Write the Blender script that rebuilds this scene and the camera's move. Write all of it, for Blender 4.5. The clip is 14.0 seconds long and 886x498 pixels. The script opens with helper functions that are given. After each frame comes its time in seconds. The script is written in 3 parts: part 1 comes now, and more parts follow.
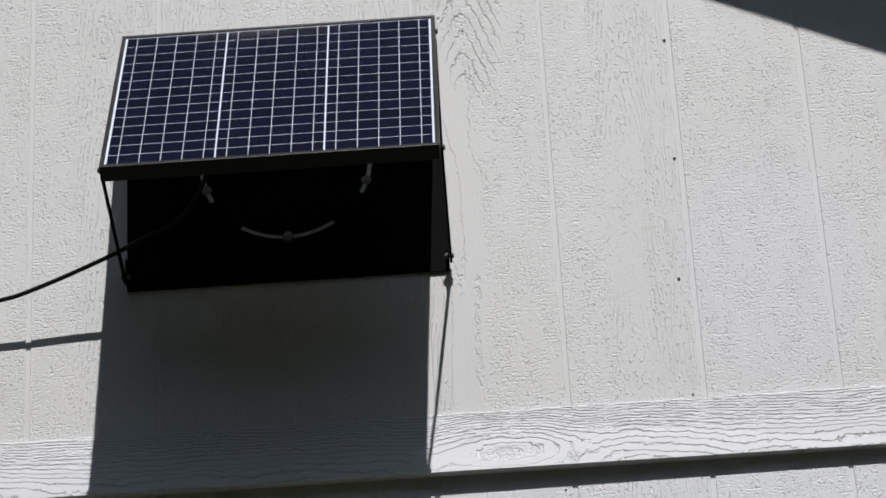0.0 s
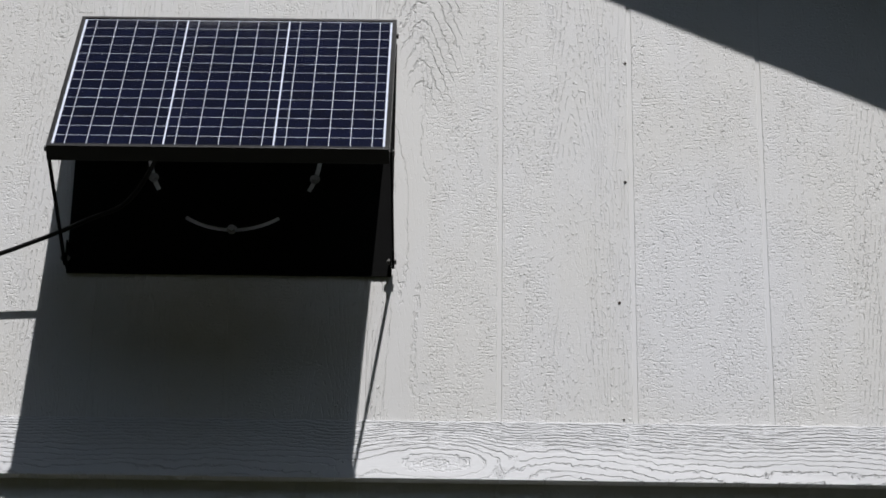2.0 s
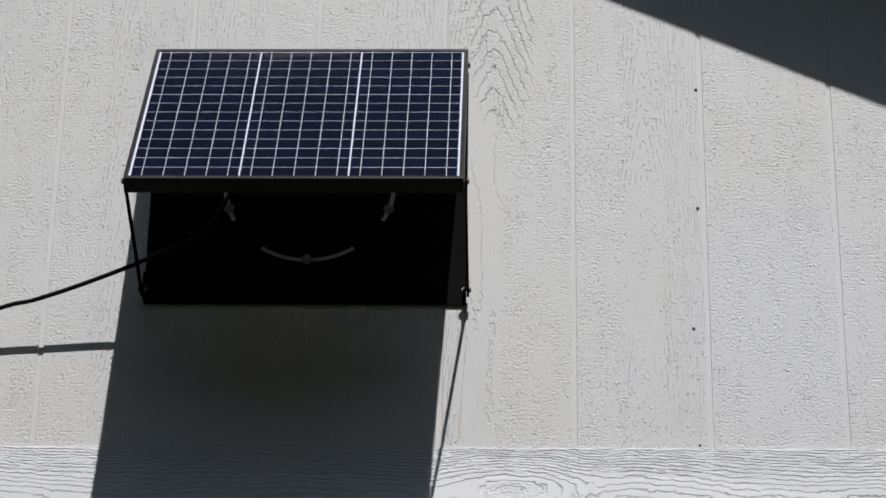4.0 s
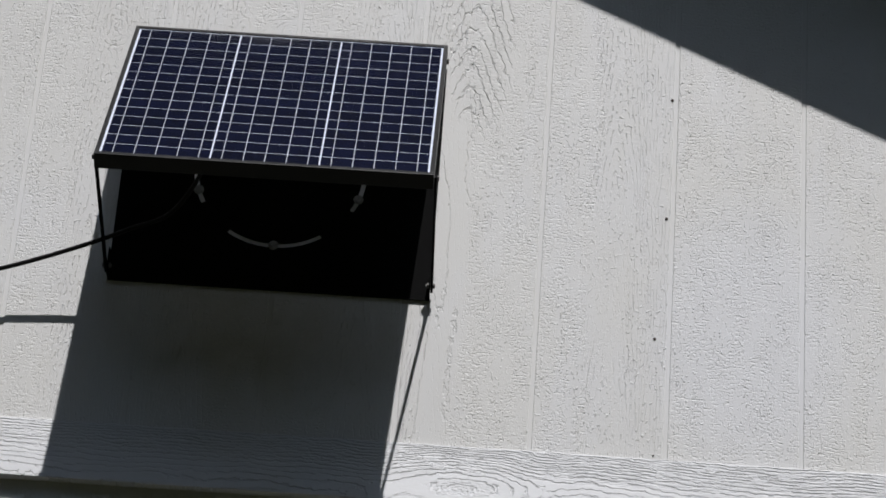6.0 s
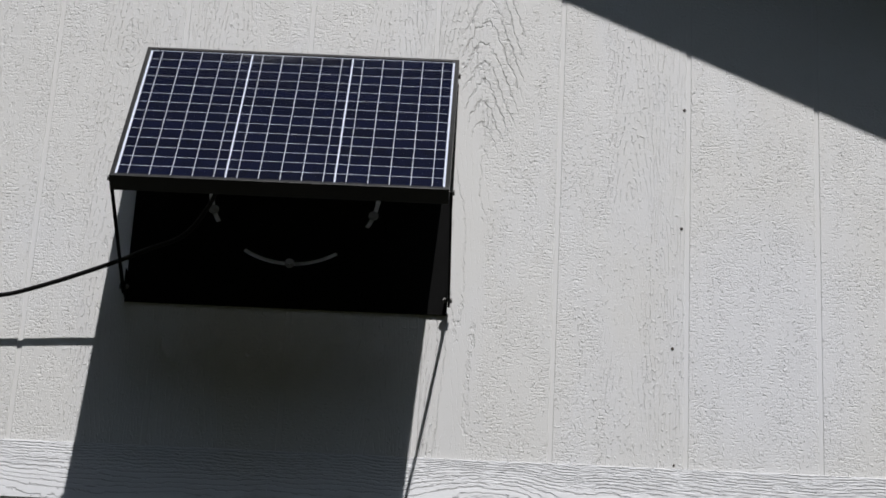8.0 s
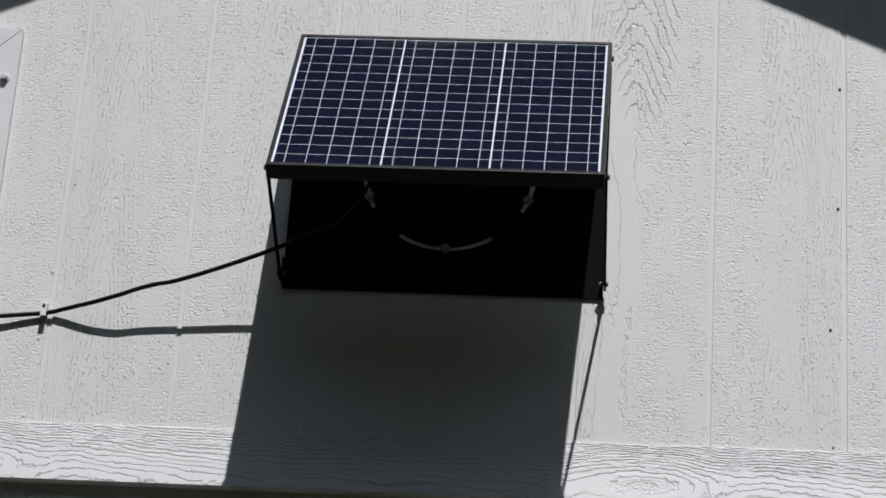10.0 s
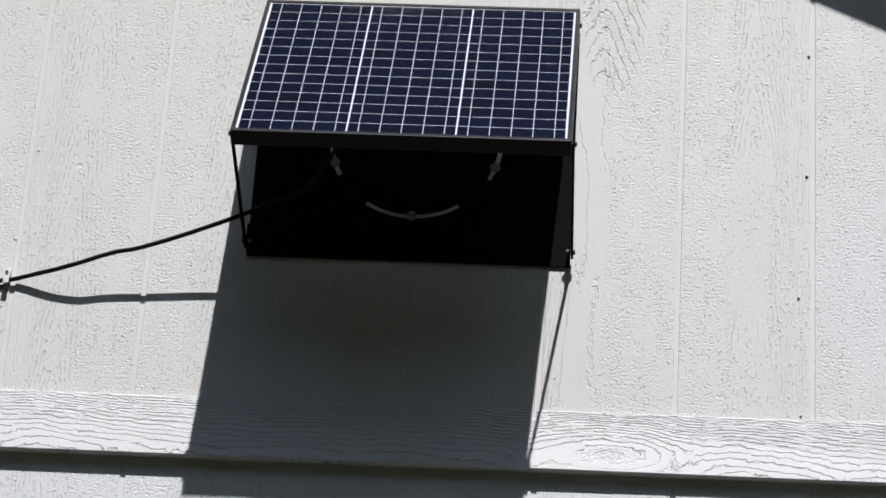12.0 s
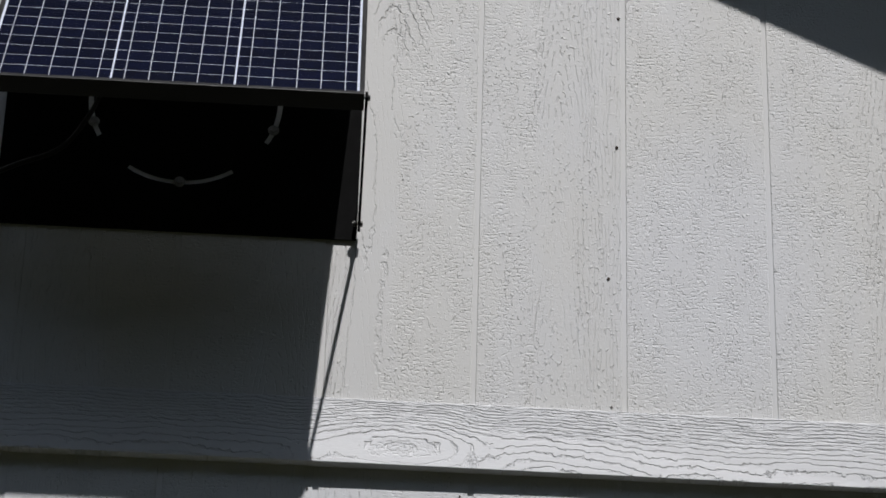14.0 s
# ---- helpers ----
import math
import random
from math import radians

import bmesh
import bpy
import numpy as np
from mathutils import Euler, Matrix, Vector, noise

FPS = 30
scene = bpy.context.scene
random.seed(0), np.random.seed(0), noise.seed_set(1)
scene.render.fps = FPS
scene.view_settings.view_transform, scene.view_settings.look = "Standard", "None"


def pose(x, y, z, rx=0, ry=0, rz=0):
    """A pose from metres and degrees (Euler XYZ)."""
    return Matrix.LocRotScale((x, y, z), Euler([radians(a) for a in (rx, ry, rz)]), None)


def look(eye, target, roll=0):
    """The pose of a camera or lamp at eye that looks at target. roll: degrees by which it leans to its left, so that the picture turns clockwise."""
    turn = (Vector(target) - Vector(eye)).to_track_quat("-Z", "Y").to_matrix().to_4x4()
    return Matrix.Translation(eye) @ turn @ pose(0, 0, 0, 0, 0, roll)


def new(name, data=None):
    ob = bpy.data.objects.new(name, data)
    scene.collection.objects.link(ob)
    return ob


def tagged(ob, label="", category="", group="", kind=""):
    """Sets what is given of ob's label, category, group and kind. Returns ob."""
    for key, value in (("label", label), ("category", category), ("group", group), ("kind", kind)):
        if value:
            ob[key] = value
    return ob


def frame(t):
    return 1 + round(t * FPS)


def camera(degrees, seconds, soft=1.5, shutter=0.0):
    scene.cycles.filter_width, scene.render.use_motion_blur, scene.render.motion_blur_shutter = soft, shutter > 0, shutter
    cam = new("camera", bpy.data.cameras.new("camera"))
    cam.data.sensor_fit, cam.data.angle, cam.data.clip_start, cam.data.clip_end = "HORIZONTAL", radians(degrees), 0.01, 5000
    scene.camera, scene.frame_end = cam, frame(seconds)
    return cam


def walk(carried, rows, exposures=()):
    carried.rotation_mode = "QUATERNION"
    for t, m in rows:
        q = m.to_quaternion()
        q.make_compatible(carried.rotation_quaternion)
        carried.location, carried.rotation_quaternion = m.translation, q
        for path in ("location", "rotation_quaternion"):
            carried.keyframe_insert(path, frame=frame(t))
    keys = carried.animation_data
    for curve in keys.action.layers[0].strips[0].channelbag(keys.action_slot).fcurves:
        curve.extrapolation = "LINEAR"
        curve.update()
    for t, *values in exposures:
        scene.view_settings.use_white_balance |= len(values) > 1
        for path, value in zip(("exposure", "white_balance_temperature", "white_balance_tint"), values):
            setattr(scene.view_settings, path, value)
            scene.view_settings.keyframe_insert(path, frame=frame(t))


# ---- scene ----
cam = camera(18.0, 14.0, soft=1.7)
PATH = [
    (0, (-0.3102, -3.8377, 1.4891), (-0.3759, -0.2674, 3.2915), -3.34),
    (0.2, (-0.3049, -3.8418, 1.4868), (-0.3981, -0.2889, 3.3221), -3.66),
    (0.3, (-0.3023, -3.8438, 1.4856), (-0.4218, -0.3003, 3.3376), -2.48),
    (0.5, (-0.2970, -3.8478, 1.4833), (-0.4285, -0.2947, 3.3157), -1.34),
    (0.7, (-0.2801, -3.8328, 1.4705), (-0.4115, -0.2903, 3.3233), -0.48),
    (0.8, (-0.2716, -3.8253, 1.4641), (-0.3848, -0.2864, 3.3251), -0.13),
    (1, (-0.2547, -3.8103, 1.4513), (-0.3497, -0.2830, 3.3350), 0.41),
    (1.2, (-0.2601, -3.8094, 1.4559), (-0.3157, -0.2617, 3.3026), 0.88),
    (1.3, (-0.2628, -3.8090, 1.4582), (-0.3025, -0.2512, 3.2860), 0.81),
    (1.5, (-0.2682, -3.8080, 1.4628), (-0.3102, -0.2446, 3.2794), 0.84),
    (1.7, (-0.2680, -3.8117, 1.4756), (-0.3230, -0.2418, 3.2791), 1.23),
    (1.8, (-0.2679, -3.8136, 1.4820), (-0.3127, -0.2468, 3.2920), 0.94),
    (2, (-0.2676, -3.8173, 1.4948), (-0.2921, -0.2523, 3.3088), 0.87),
    (2.2, (-0.2687, -3.8142, 1.4871), (-0.2853, -0.2583, 3.3187), 0.40),
    (2.3, (-0.2692, -3.8127, 1.4832), (-0.2988, -0.2424, 3.2866), 0.30),
    (2.5, (-0.2703, -3.8096, 1.4755), (-0.3140, -0.2367, 3.2735), 0.23),
    (2.7, (-0.2772, -3.8205, 1.4844), (-0.3423, -0.2491, 3.2845), 0.27),
    (2.8, (-0.2807, -3.8260, 1.4889), (-0.3617, -0.2614, 3.3019), 0.32),
    (3, (-0.2876, -3.8369, 1.4978), (-0.3830, -0.2783, 3.3218), 0.39),
    (3.2, (-0.2932, -3.8423, 1.4897), (-0.3921, -0.2930, 3.3316), 0.41),
    (5.3, (-0.2961, -3.8301, 1.4889), (-0.3895, -0.2814, 3.3323), 3.04),
    (5.5, (-0.2964, -3.8290, 1.4889), (-0.3839, -0.2772, 3.3267), 3.49),
    (5.8, (-0.2823, -3.8409, 1.4981), (-0.3637, -0.2843, 3.3269), 4.05),
    (6, (-0.2730, -3.8488, 1.5043), (-0.3504, -0.2906, 3.3301), 4.28),
    (6.3, (-0.2882, -3.8517, 1.4932), (-0.3464, -0.3056, 3.3431), 4.41),
    (6.5, (-0.2866, -3.8568, 1.4964), (-0.3469, -0.3131, 3.3507), 4.47),
    (6.8, (-0.2880, -3.8557, 1.4938), (-0.3456, -0.3187, 3.3611), 4.19),
    (7, (-0.2890, -3.8549, 1.4920), (-0.3439, -0.3195, 3.3624), 3.96),
    (7.2, (-0.2905, -3.8545, 1.4938), (-0.3437, -0.3163, 3.3587), 3.68),
    (9.3, (-0.3062, -3.8511, 1.5117), (-0.4265, -0.2749, 3.2996), 2.42),
    (9.5, (-0.3213, -3.8559, 1.5244), (-0.4834, -0.2739, 3.2973), 2.88),
    (9.7, (-0.3165, -3.8623, 1.5247), (-0.5275, -0.2845, 3.3008), 3.23),
    (9.8, (-0.3141, -3.8656, 1.5248), (-0.5581, -0.2935, 3.3084), 3.57),
    (10, (-0.3094, -3.8720, 1.5251), (-0.5976, -0.3053, 3.3126), 3.92),
    (10.2, (-0.3110, -3.8764, 1.5321), (-0.6242, -0.3123, 3.3207), 3.89),
    (10.3, (-0.3119, -3.8787, 1.5356), (-0.6357, -0.3126, 3.3185), 3.97),
    (10.5, (-0.3135, -3.8831, 1.5427), (-0.6484, -0.3164, 3.3222), 3.93),
    (10.8, (-0.3055, -3.8763, 1.5357), (-0.6600, -0.3130, 3.3183), 4.10),
    (11, (-0.3001, -3.8717, 1.5311), (-0.6537, -0.3108, 3.3184), 4.00),
    (11.2, (-0.2974, -3.8638, 1.5212), (-0.6443, -0.3043, 3.3126), 3.98),
    (11.3, (-0.2961, -3.8599, 1.5163), (-0.6386, -0.3017, 3.3113), 4.04),
    (11.5, (-0.2934, -3.8520, 1.5064), (-0.6095, -0.2891, 3.2970), 4.00),
    (11.7, (-0.2956, -3.8473, 1.5154), (-0.5789, -0.2744, 3.2915), 4.02),
    (11.8, (-0.2967, -3.8450, 1.5199), (-0.5696, -0.2682, 3.2898), 3.99),
    (12, (-0.2989, -3.8403, 1.5290), (-0.5491, -0.2557, 3.2864), 3.77),
    (12.2, (-0.2985, -3.8327, 1.5235), (-0.5435, -0.2465, 3.2782), 3.80),
    (12.3, (-0.2983, -3.8289, 1.5208), (-0.5429, -0.2430, 3.2762), 3.85),
    (12.5, (-0.2979, -3.8214, 1.5153), (-0.5301, -0.2336, 3.2687), 3.85),
    (12.7, (-0.3120, -3.8028, 1.5127), (-0.4942, -0.2108, 3.2633), 3.70),
    (12.8, (-0.3191, -3.7935, 1.5114), (-0.4750, -0.2002, 3.2618), 3.51),
    (13, (-0.3332, -3.7749, 1.5088), (-0.4195, -0.1764, 3.2532), 3.21),
    (13.2, (-0.3378, -3.7385, 1.5085), (-0.3198, -0.1408, 3.2568), 2.57),
    (13.3, (-0.3401, -3.7203, 1.5083), (-0.2991, -0.1252, 3.2616), 1.86),
    (13.5, (-0.3447, -3.6839, 1.5081), (-0.2703, -0.0866, 3.2556), 2.23),
    (13.7, (-0.3771, -3.5697, 1.5581), (-0.2264, 0.0380, 3.2789), 2.01),
    (13.8, (-0.3851, -3.5070, 1.5676), (-0.2134, 0.0741, 3.3414), 1.37),
    (13.9, (-0.3932, -3.4443, 1.5771), (-0.2389, 0.1016, 3.4217), 1.58),
    (14, (-0.4013, -3.3816, 1.5866), (-0.2460, 0.1484, 3.4613), 1.70),
]
EXPOSURES = [(0, -0.15, 6440, 11), (1, -0.18, 6440, 11), (1.5, -0.17, 6440, 11), (2, -0.23, 6440, 11), (3, -0.27, 6440, 11), (6.5, -0.27, 6440, 11), (7, -0.25, 6440, 11),
    (9.5, -0.24, 6440, 11), (10, -0.21, 6440, 11), (10.5, 0.09, 6440, 11), (11.5, 0.09, 6440, 11), (12.5, 0.09, 6440, 11), (13, 0.08, 6440, 11), (13.5, -0.11, 6440, 11), (14, -0.43, 6440, 11)]
walk(cam, [(t, look(eye, target, roll)) for t, eye, target, roll in PATH], EXPOSURES)

# ---------------------------------------------------------------- world, sun
SUN_TO = Vector((0.219, -1.0, 1.712)).normalized()
world = bpy.data.worlds.new("sky")
scene.world = world
world.use_nodes = True
wn, wl = world.node_tree.nodes, world.node_tree.links
sky = wn.new("ShaderNodeTexSky")
sky.sky_type = "NISHITA"
sky.sun_disc = False
sky.altitude = 300.0
sky.air_density, sky.dust_density = 2.0, 0.80
sky.sun_elevation = math.asin(SUN_TO.z)
sky.sun_rotation = math.atan2(SUN_TO.x, SUN_TO.y)
wn["Background"].inputs["Strength"].default_value = 0.086
wl.new(sky.outputs[0], wn["Background"].inputs["Color"])
sun_data = bpy.data.lights.new("sun", "SUN")
sun_data.energy = 5.0
sun_data.angle = radians(0.53)
sun_data.color = (1.0, 0.985, 0.97)
sun = new("sun", sun_data)
sun.matrix_world = look((3, -12, 20), Vector((3, -12, 20)) - SUN_TO)


# ---------------------------------------------------------------- node helpers
class Nodes:
    """Short spelling for a node material."""

    def __init__(self, name):
        self.mat = bpy.data.materials.new(name)
        self.mat.use_nodes = True
        self.tree = self.mat.node_tree
        self.bsdf = self.tree.nodes["Principled BSDF"]
        self.out = self.tree.nodes["Material Output"]

    def add(self, kind, **values):
        node = self.tree.nodes.new(kind)
        for key, value in values.items():
            setattr(node, key, value)
        return node

    def put(self, socket, value):
        if isinstance(value, bpy.types.NodeSocket):
            self.tree.links.new(value, socket)
        elif value is not None:
            socket.default_value = value

    def m(self, op, a, b=None, c=None):
        node = self.add("ShaderNodeMath", operation=op)
        for n, v in enumerate((a, b, c)):
            self.put(node.inputs[n], v)
        return node.outputs[0]

    def step(self, v, lo, hi, a=0.0, b=1.0):
        node = self.add("ShaderNodeMapRange", interpolation_type="SMOOTHSTEP")
        for n, s in enumerate((v, lo, hi, a, b)):
            self.put(node.inputs[n], s)
        return node.outputs[0]

    def xyz(self, v):
        node = self.add("ShaderNodeSeparateXYZ")
        self.put(node.inputs[0], v)
        return node.outputs

    def vec(self, x, y, z=0.0):
        node = self.add("ShaderNodeCombineXYZ")
        for n, s in enumerate((x, y, z)):
            self.put(node.inputs[n], s)
        return node.outputs[0]

    def noise(self, v, scale=1.0, detail=2.0, rough=0.5):
        node = self.add("ShaderNodeTexNoise")
        self.put(node.inputs["Vector"], v)
        node.inputs["Scale"].default_value = scale
        node.inputs["Detail"].default_value = detail
        node.inputs["Roughness"].default_value = rough
        return node.outputs["Fac"]

    def mix(self, fac, a, b):
        node = self.add("ShaderNodeMix", data_type="RGBA")
        self.put(node.inputs[0], fac)
        self.put(node.inputs[6], a)
        self.put(node.inputs[7], b)
        return node.outputs[2]

    def place(self):
        return self.add("ShaderNodeNewGeometry").outputs["Position"]

    def bump(self, height, strength=1.0):
        node = self.add("ShaderNodeBump")
        node.inputs["Strength"].default_value = strength
        node.inputs["Distance"].default_value = 1.0
        self.put(node.inputs["Height"], height)
        self.put(self.bsdf.inputs["Normal"], node.outputs[0])

    def set(self, **values):
        for key, value in values.items():
            self.put(self.bsdf.inputs[key.replace("_", " ")], value)
        return self


def rgb(r, g, b):
    return (r, g, b, 1.0)


GROOVE = 0.2032  # spacing of the siding's grooves


def siding_material(name, colour, tint):
    """Painted wood-grain siding: smooth paint with embossed strokes. Each board between two channels has a heart of
    nested arches, level ripples on one side of it and upright lines on the other."""
    k = Nodes(name)
    x, y, z = k.xyz(k.place())
    cell = k.m("FLOOR", k.m("DIVIDE", x, GROOVE))
    own = k.add("ShaderNodeTexWhiteNoise", noise_dimensions="1D")
    k.put(own.inputs["W"], k.m("ADD", cell, 5.0))
    rnd = own.outputs["Value"]
    xx = k.m("ADD", x, k.m("MULTIPLY", rnd, 7.0))
    zz = k.m("ADD", z, k.m("MULTIPLY", rnd, 31.0))

    def grain(fx, fz, w, detail=2.0, rough=0.6):
        return k.noise(k.vec(k.m("MULTIPLY", xx, fx), k.m("MULTIPLY", zz, fz), w), 1, detail, rough)

    def times(*values):
        total = values[0]
        for v in values[1:]:
            total = k.m("MULTIPLY", total, v)
        return total

    def lines(field, width):
        """Narrow furrows along the whole numbers of a field."""
        level = k.m("FRACT", field)
        return k.m("MULTIPLY", k.step(level, 0.0, width * 0.35), k.step(level, width * 0.65, width, 1.0, 0.0))

    u = k.m("SUBTRACT", k.m("DIVIDE", x, GROOVE), cell)
    soft = grain(9.0, 3.0, 0.0)
    wob = grain(14.0, 5.0, 9.0, 3.0)
    # where the heart lies in each board, and which side of it is rippled
    heart = k.m("ADD", 0.30, k.m("MULTIPLY", rnd, 0.40))
    turn = k.m("SUBTRACT", k.m("MULTIPLY", k.m("GREATER_THAN", rnd, 0.5), 2.0), 1.0)
    for board_no, middle, way in ((-2, 0.20, -1.0), (-1, 0.53, 1.0), (0, 1.25, 1.0), (1, 0.88, 1.0)):
        here = k.m("COMPARE", cell, float(board_no), 0.1)
        heart = k.m("ADD", heart, k.m("MULTIPLY", here, k.m("SUBTRACT", middle, heart)))
        turn = k.m("ADD", turn, k.m("MULTIPLY", here, k.m("SUBTRACT", way, turn)))
    off = k.m("SUBTRACT", u, heart)
    aside = k.m("ADD", k.m("MULTIPLY", off, turn), k.m("MULTIPLY", k.m("SUBTRACT", soft, 0.5), 0.30))
    rippled = k.step(aside, -0.22, -0.10, 1.0, 0.0)
    lined = k.step(aside, 0.08, 0.18)
    hearted = k.m("MULTIPLY", k.step(aside, -0.26, -0.16), k.step(aside, 0.16, 0.28, 1.0, 0.0))
    patchy = k.step(grain(48.0, 13.0, 16.0, 3.0), 0.38, 0.58, 0.10, 1.0)
    chop = k.step(grain(190.0, 85.0, 2.0), 0.47, 0.54)
    # heart: nested arches, their long sides broken into short pits
    side = k.m("SQRT", k.m("ADD", k.m("MULTIPLY", off, off), 0.0016))
    arch = k.m("ADD", k.m("ADD", k.m("MULTIPLY", side, 30.0), k.m("MULTIPLY", zz, 15.0)), k.m("MULTIPLY", wob, 3.2))
    bare = k.step(grain(7.0, 4.5, 19.0, 1.0), 0.36, 0.54, 0.15, 1.0)
    arch = times(lines(arch, 0.26), chop, hearted, bare)
    # level ripples in short runs
    row = k.m("ADD", k.m("MULTIPLY", zz, 165.0), k.m("MULTIPLY", grain(9.0, 16.0, 31.0, 2.0), 6.0))
    row = k.m("ADD", row, k.m("MULTIPLY", grain(160.0, 40.0, 32.0), 0.7))
    runs = k.step(grain(150.0, 190.0, 33.0), 0.49, 0.57)
    ripple = times(lines(row, 0.48), runs, rippled, patchy)
    dab = times(k.step(grain(190.0, 290.0, 7.0, 1.0), 0.55, 0.63), k.m("ADD", k.m("MULTIPLY", rippled, 0.7), 0.3), patchy)
    # fine upright lines
    upright = k.m("ADD", k.m("MULTIPLY", xx, 185.0), k.m("MULTIPLY", grain(24.0, 5.0, 41.0, 2.0), 5.0))
    upright = times(lines(upright, 0.30), k.step(grain(110.0, 24.0, 42.0), 0.45, 0.54), lined)
    # small raised drops of paint and a few lone upright pits
    drop = k.m("MULTIPLY", k.step(grain(235.0, 130.0, 13.0, 1.0), 0.61, 0.68), k.step(grain(30.0, 7.0, 14.0), 0.42, 0.58, 0.15, 1.0))
    pit = k.m("MULTIPLY", k.step(grain(210.0, 70.0, 0.0, 1.0), 0.64, 0.71), k.step(grain(55.0, 1.4, 6.0, 1.0), 0.48, 0.58))
    fine = grain(620.0, 380.0, 1.0)
    h = k.m("MULTIPLY", arch, -0.00065)
    for relief, depth in ((ripple, -0.00033), (dab, -0.00037), (upright, -0.00034), (drop, 0.00080), (pit, -0.00060)):
        h = k.m("ADD", h, k.m("MULTIPLY", relief, depth))
    # small swirls round pin knots
    for kx, kz, rx, rz, pitch, depth in ((0.147, 3.545, 0.028, 0.036, 0.0050, 0.0003), (0.152, 3.648, 0.024, 0.030, 0.0055, 0.0003), (-0.331, 3.735, 0.022, 0.034, 0.0075, 0.0004),
                                         (-0.905, 3.840, 0.030, 0.045, 0.0060, 0.0005), (-1.135, 3.960, 0.028, 0.050, 0.0070, 0.0006)):
        dx, dz = k.m("DIVIDE", k.m("SUBTRACT", x, kx), rx), k.m("DIVIDE", k.m("SUBTRACT", z, kz), rz)
        r = k.m("SQRT", k.m("ADD", k.m("MULTIPLY", dx, dx), k.m("MULTIPLY", dz, dz)))
        rr = k.m("ADD", k.m("MULTIPLY", r, rx / pitch), k.m("MULTIPLY", wob, 5.0))
        rr = k.m("ADD", rr, k.m("MULTIPLY", fine, 0.9))
        ring = times(lines(rr, 0.34), k.step(r, 0.75, 1.15, 1, 0), k.step(chop, 0.0, 0.6, 0.2, 1.0))
        h = k.m("ADD", h, k.m("MULTIPLY", ring, -depth))

    def oval(cx, cz, rx, rz, lo, hi):
        dx, dz = k.m("DIVIDE", k.m("SUBTRACT", x, cx), rx), k.m("DIVIDE", k.m("SUBTRACT", z, cz), rz)
        return k.step(k.m("ADD", k.m("MULTIPLY", dx, dx), k.m("MULTIPLY", dz, dz)), lo, hi, 1, 0)

    # bold wandering contours where the grain swirls
    land = k.m("ADD", k.m("MULTIPLY", grain(17.0, 2.6, 21.0, 1.0), 6.5), k.m("MULTIPLY", grain(85.0, 55.0, 22.0, 3.0), 0.8))
    contour = times(lines(land, 0.17), k.step(chop, 0.0, 0.6, 0.30, 1.0))
    smooth = oval(-0.356, 3.45, 0.040, 0.36, 0.7, 1.3)
    h = k.m("MULTIPLY", h, k.m("SUBTRACT", 1.0, k.m("MULTIPLY", smooth, 0.85)))
    reach = k.m("MAXIMUM", oval(0.375, 3.43, 0.045, 0.22, 0.5, 1.3), smooth)
    h = k.m("ADD", h, k.m("MULTIPLY", k.m("MULTIPLY", contour, reach), -0.0007))
    # broad nested arches beside the panel
    dx = k.m("SUBTRACT", x, -0.331)
    leg = k.m("SQRT", k.m("ADD", k.m("MULTIPLY", dx, dx), 0.00022))
    rise = k.m("ADD", k.m("MULTIPLY", leg, 78.0), k.m("MULTIPLY", z, 24.0))
    rise = k.m("ADD", rise, k.m("ADD", k.m("MULTIPLY", wob, 2.0), k.m("MULTIPLY", grain(90.0, 70.0, 25.0, 3.0), 1.0)))
    bow = times(lines(rise, 0.24), oval(-0.318, 3.86, 0.052, 0.18, 0.6, 1.25), k.step(chop, 0.0, 0.6, 0.55, 1.0))
    h = k.m("ADD", h, k.m("MULTIPLY", bow, -0.0016))
    # the channels between the boards are plain
    h = k.m("MULTIPLY", h, k.step(u, 0.962, 0.972, 1.0, 0.0))
    h = k.m("ADD", h, k.m("ADD", k.m("MULTIPLY", fine, 0.00005), k.m("MULTIPLY", soft, 0.0007)))
    # creamy paint with cooler patches, the largest low down past the nails
    stain = k.noise(k.vec(k.m("MULTIPLY", x, 5.0), k.m("MULTIPLY", z, 1.8), 5.0), 1, 4, 0.6)
    cool = k.m("MAXIMUM", k.step(stain, 0.44, 0.66, 0.0, 0.55), oval(0.120, 3.36, 0.19, 0.27, 0.05, 1.2))
    c = k.mix(cool, colour, tint)
    k.set(Base_Color=c, Roughness=k.step(soft, 0.3, 0.7, 0.42, 0.58))
    k.bump(h)
    return k.mat


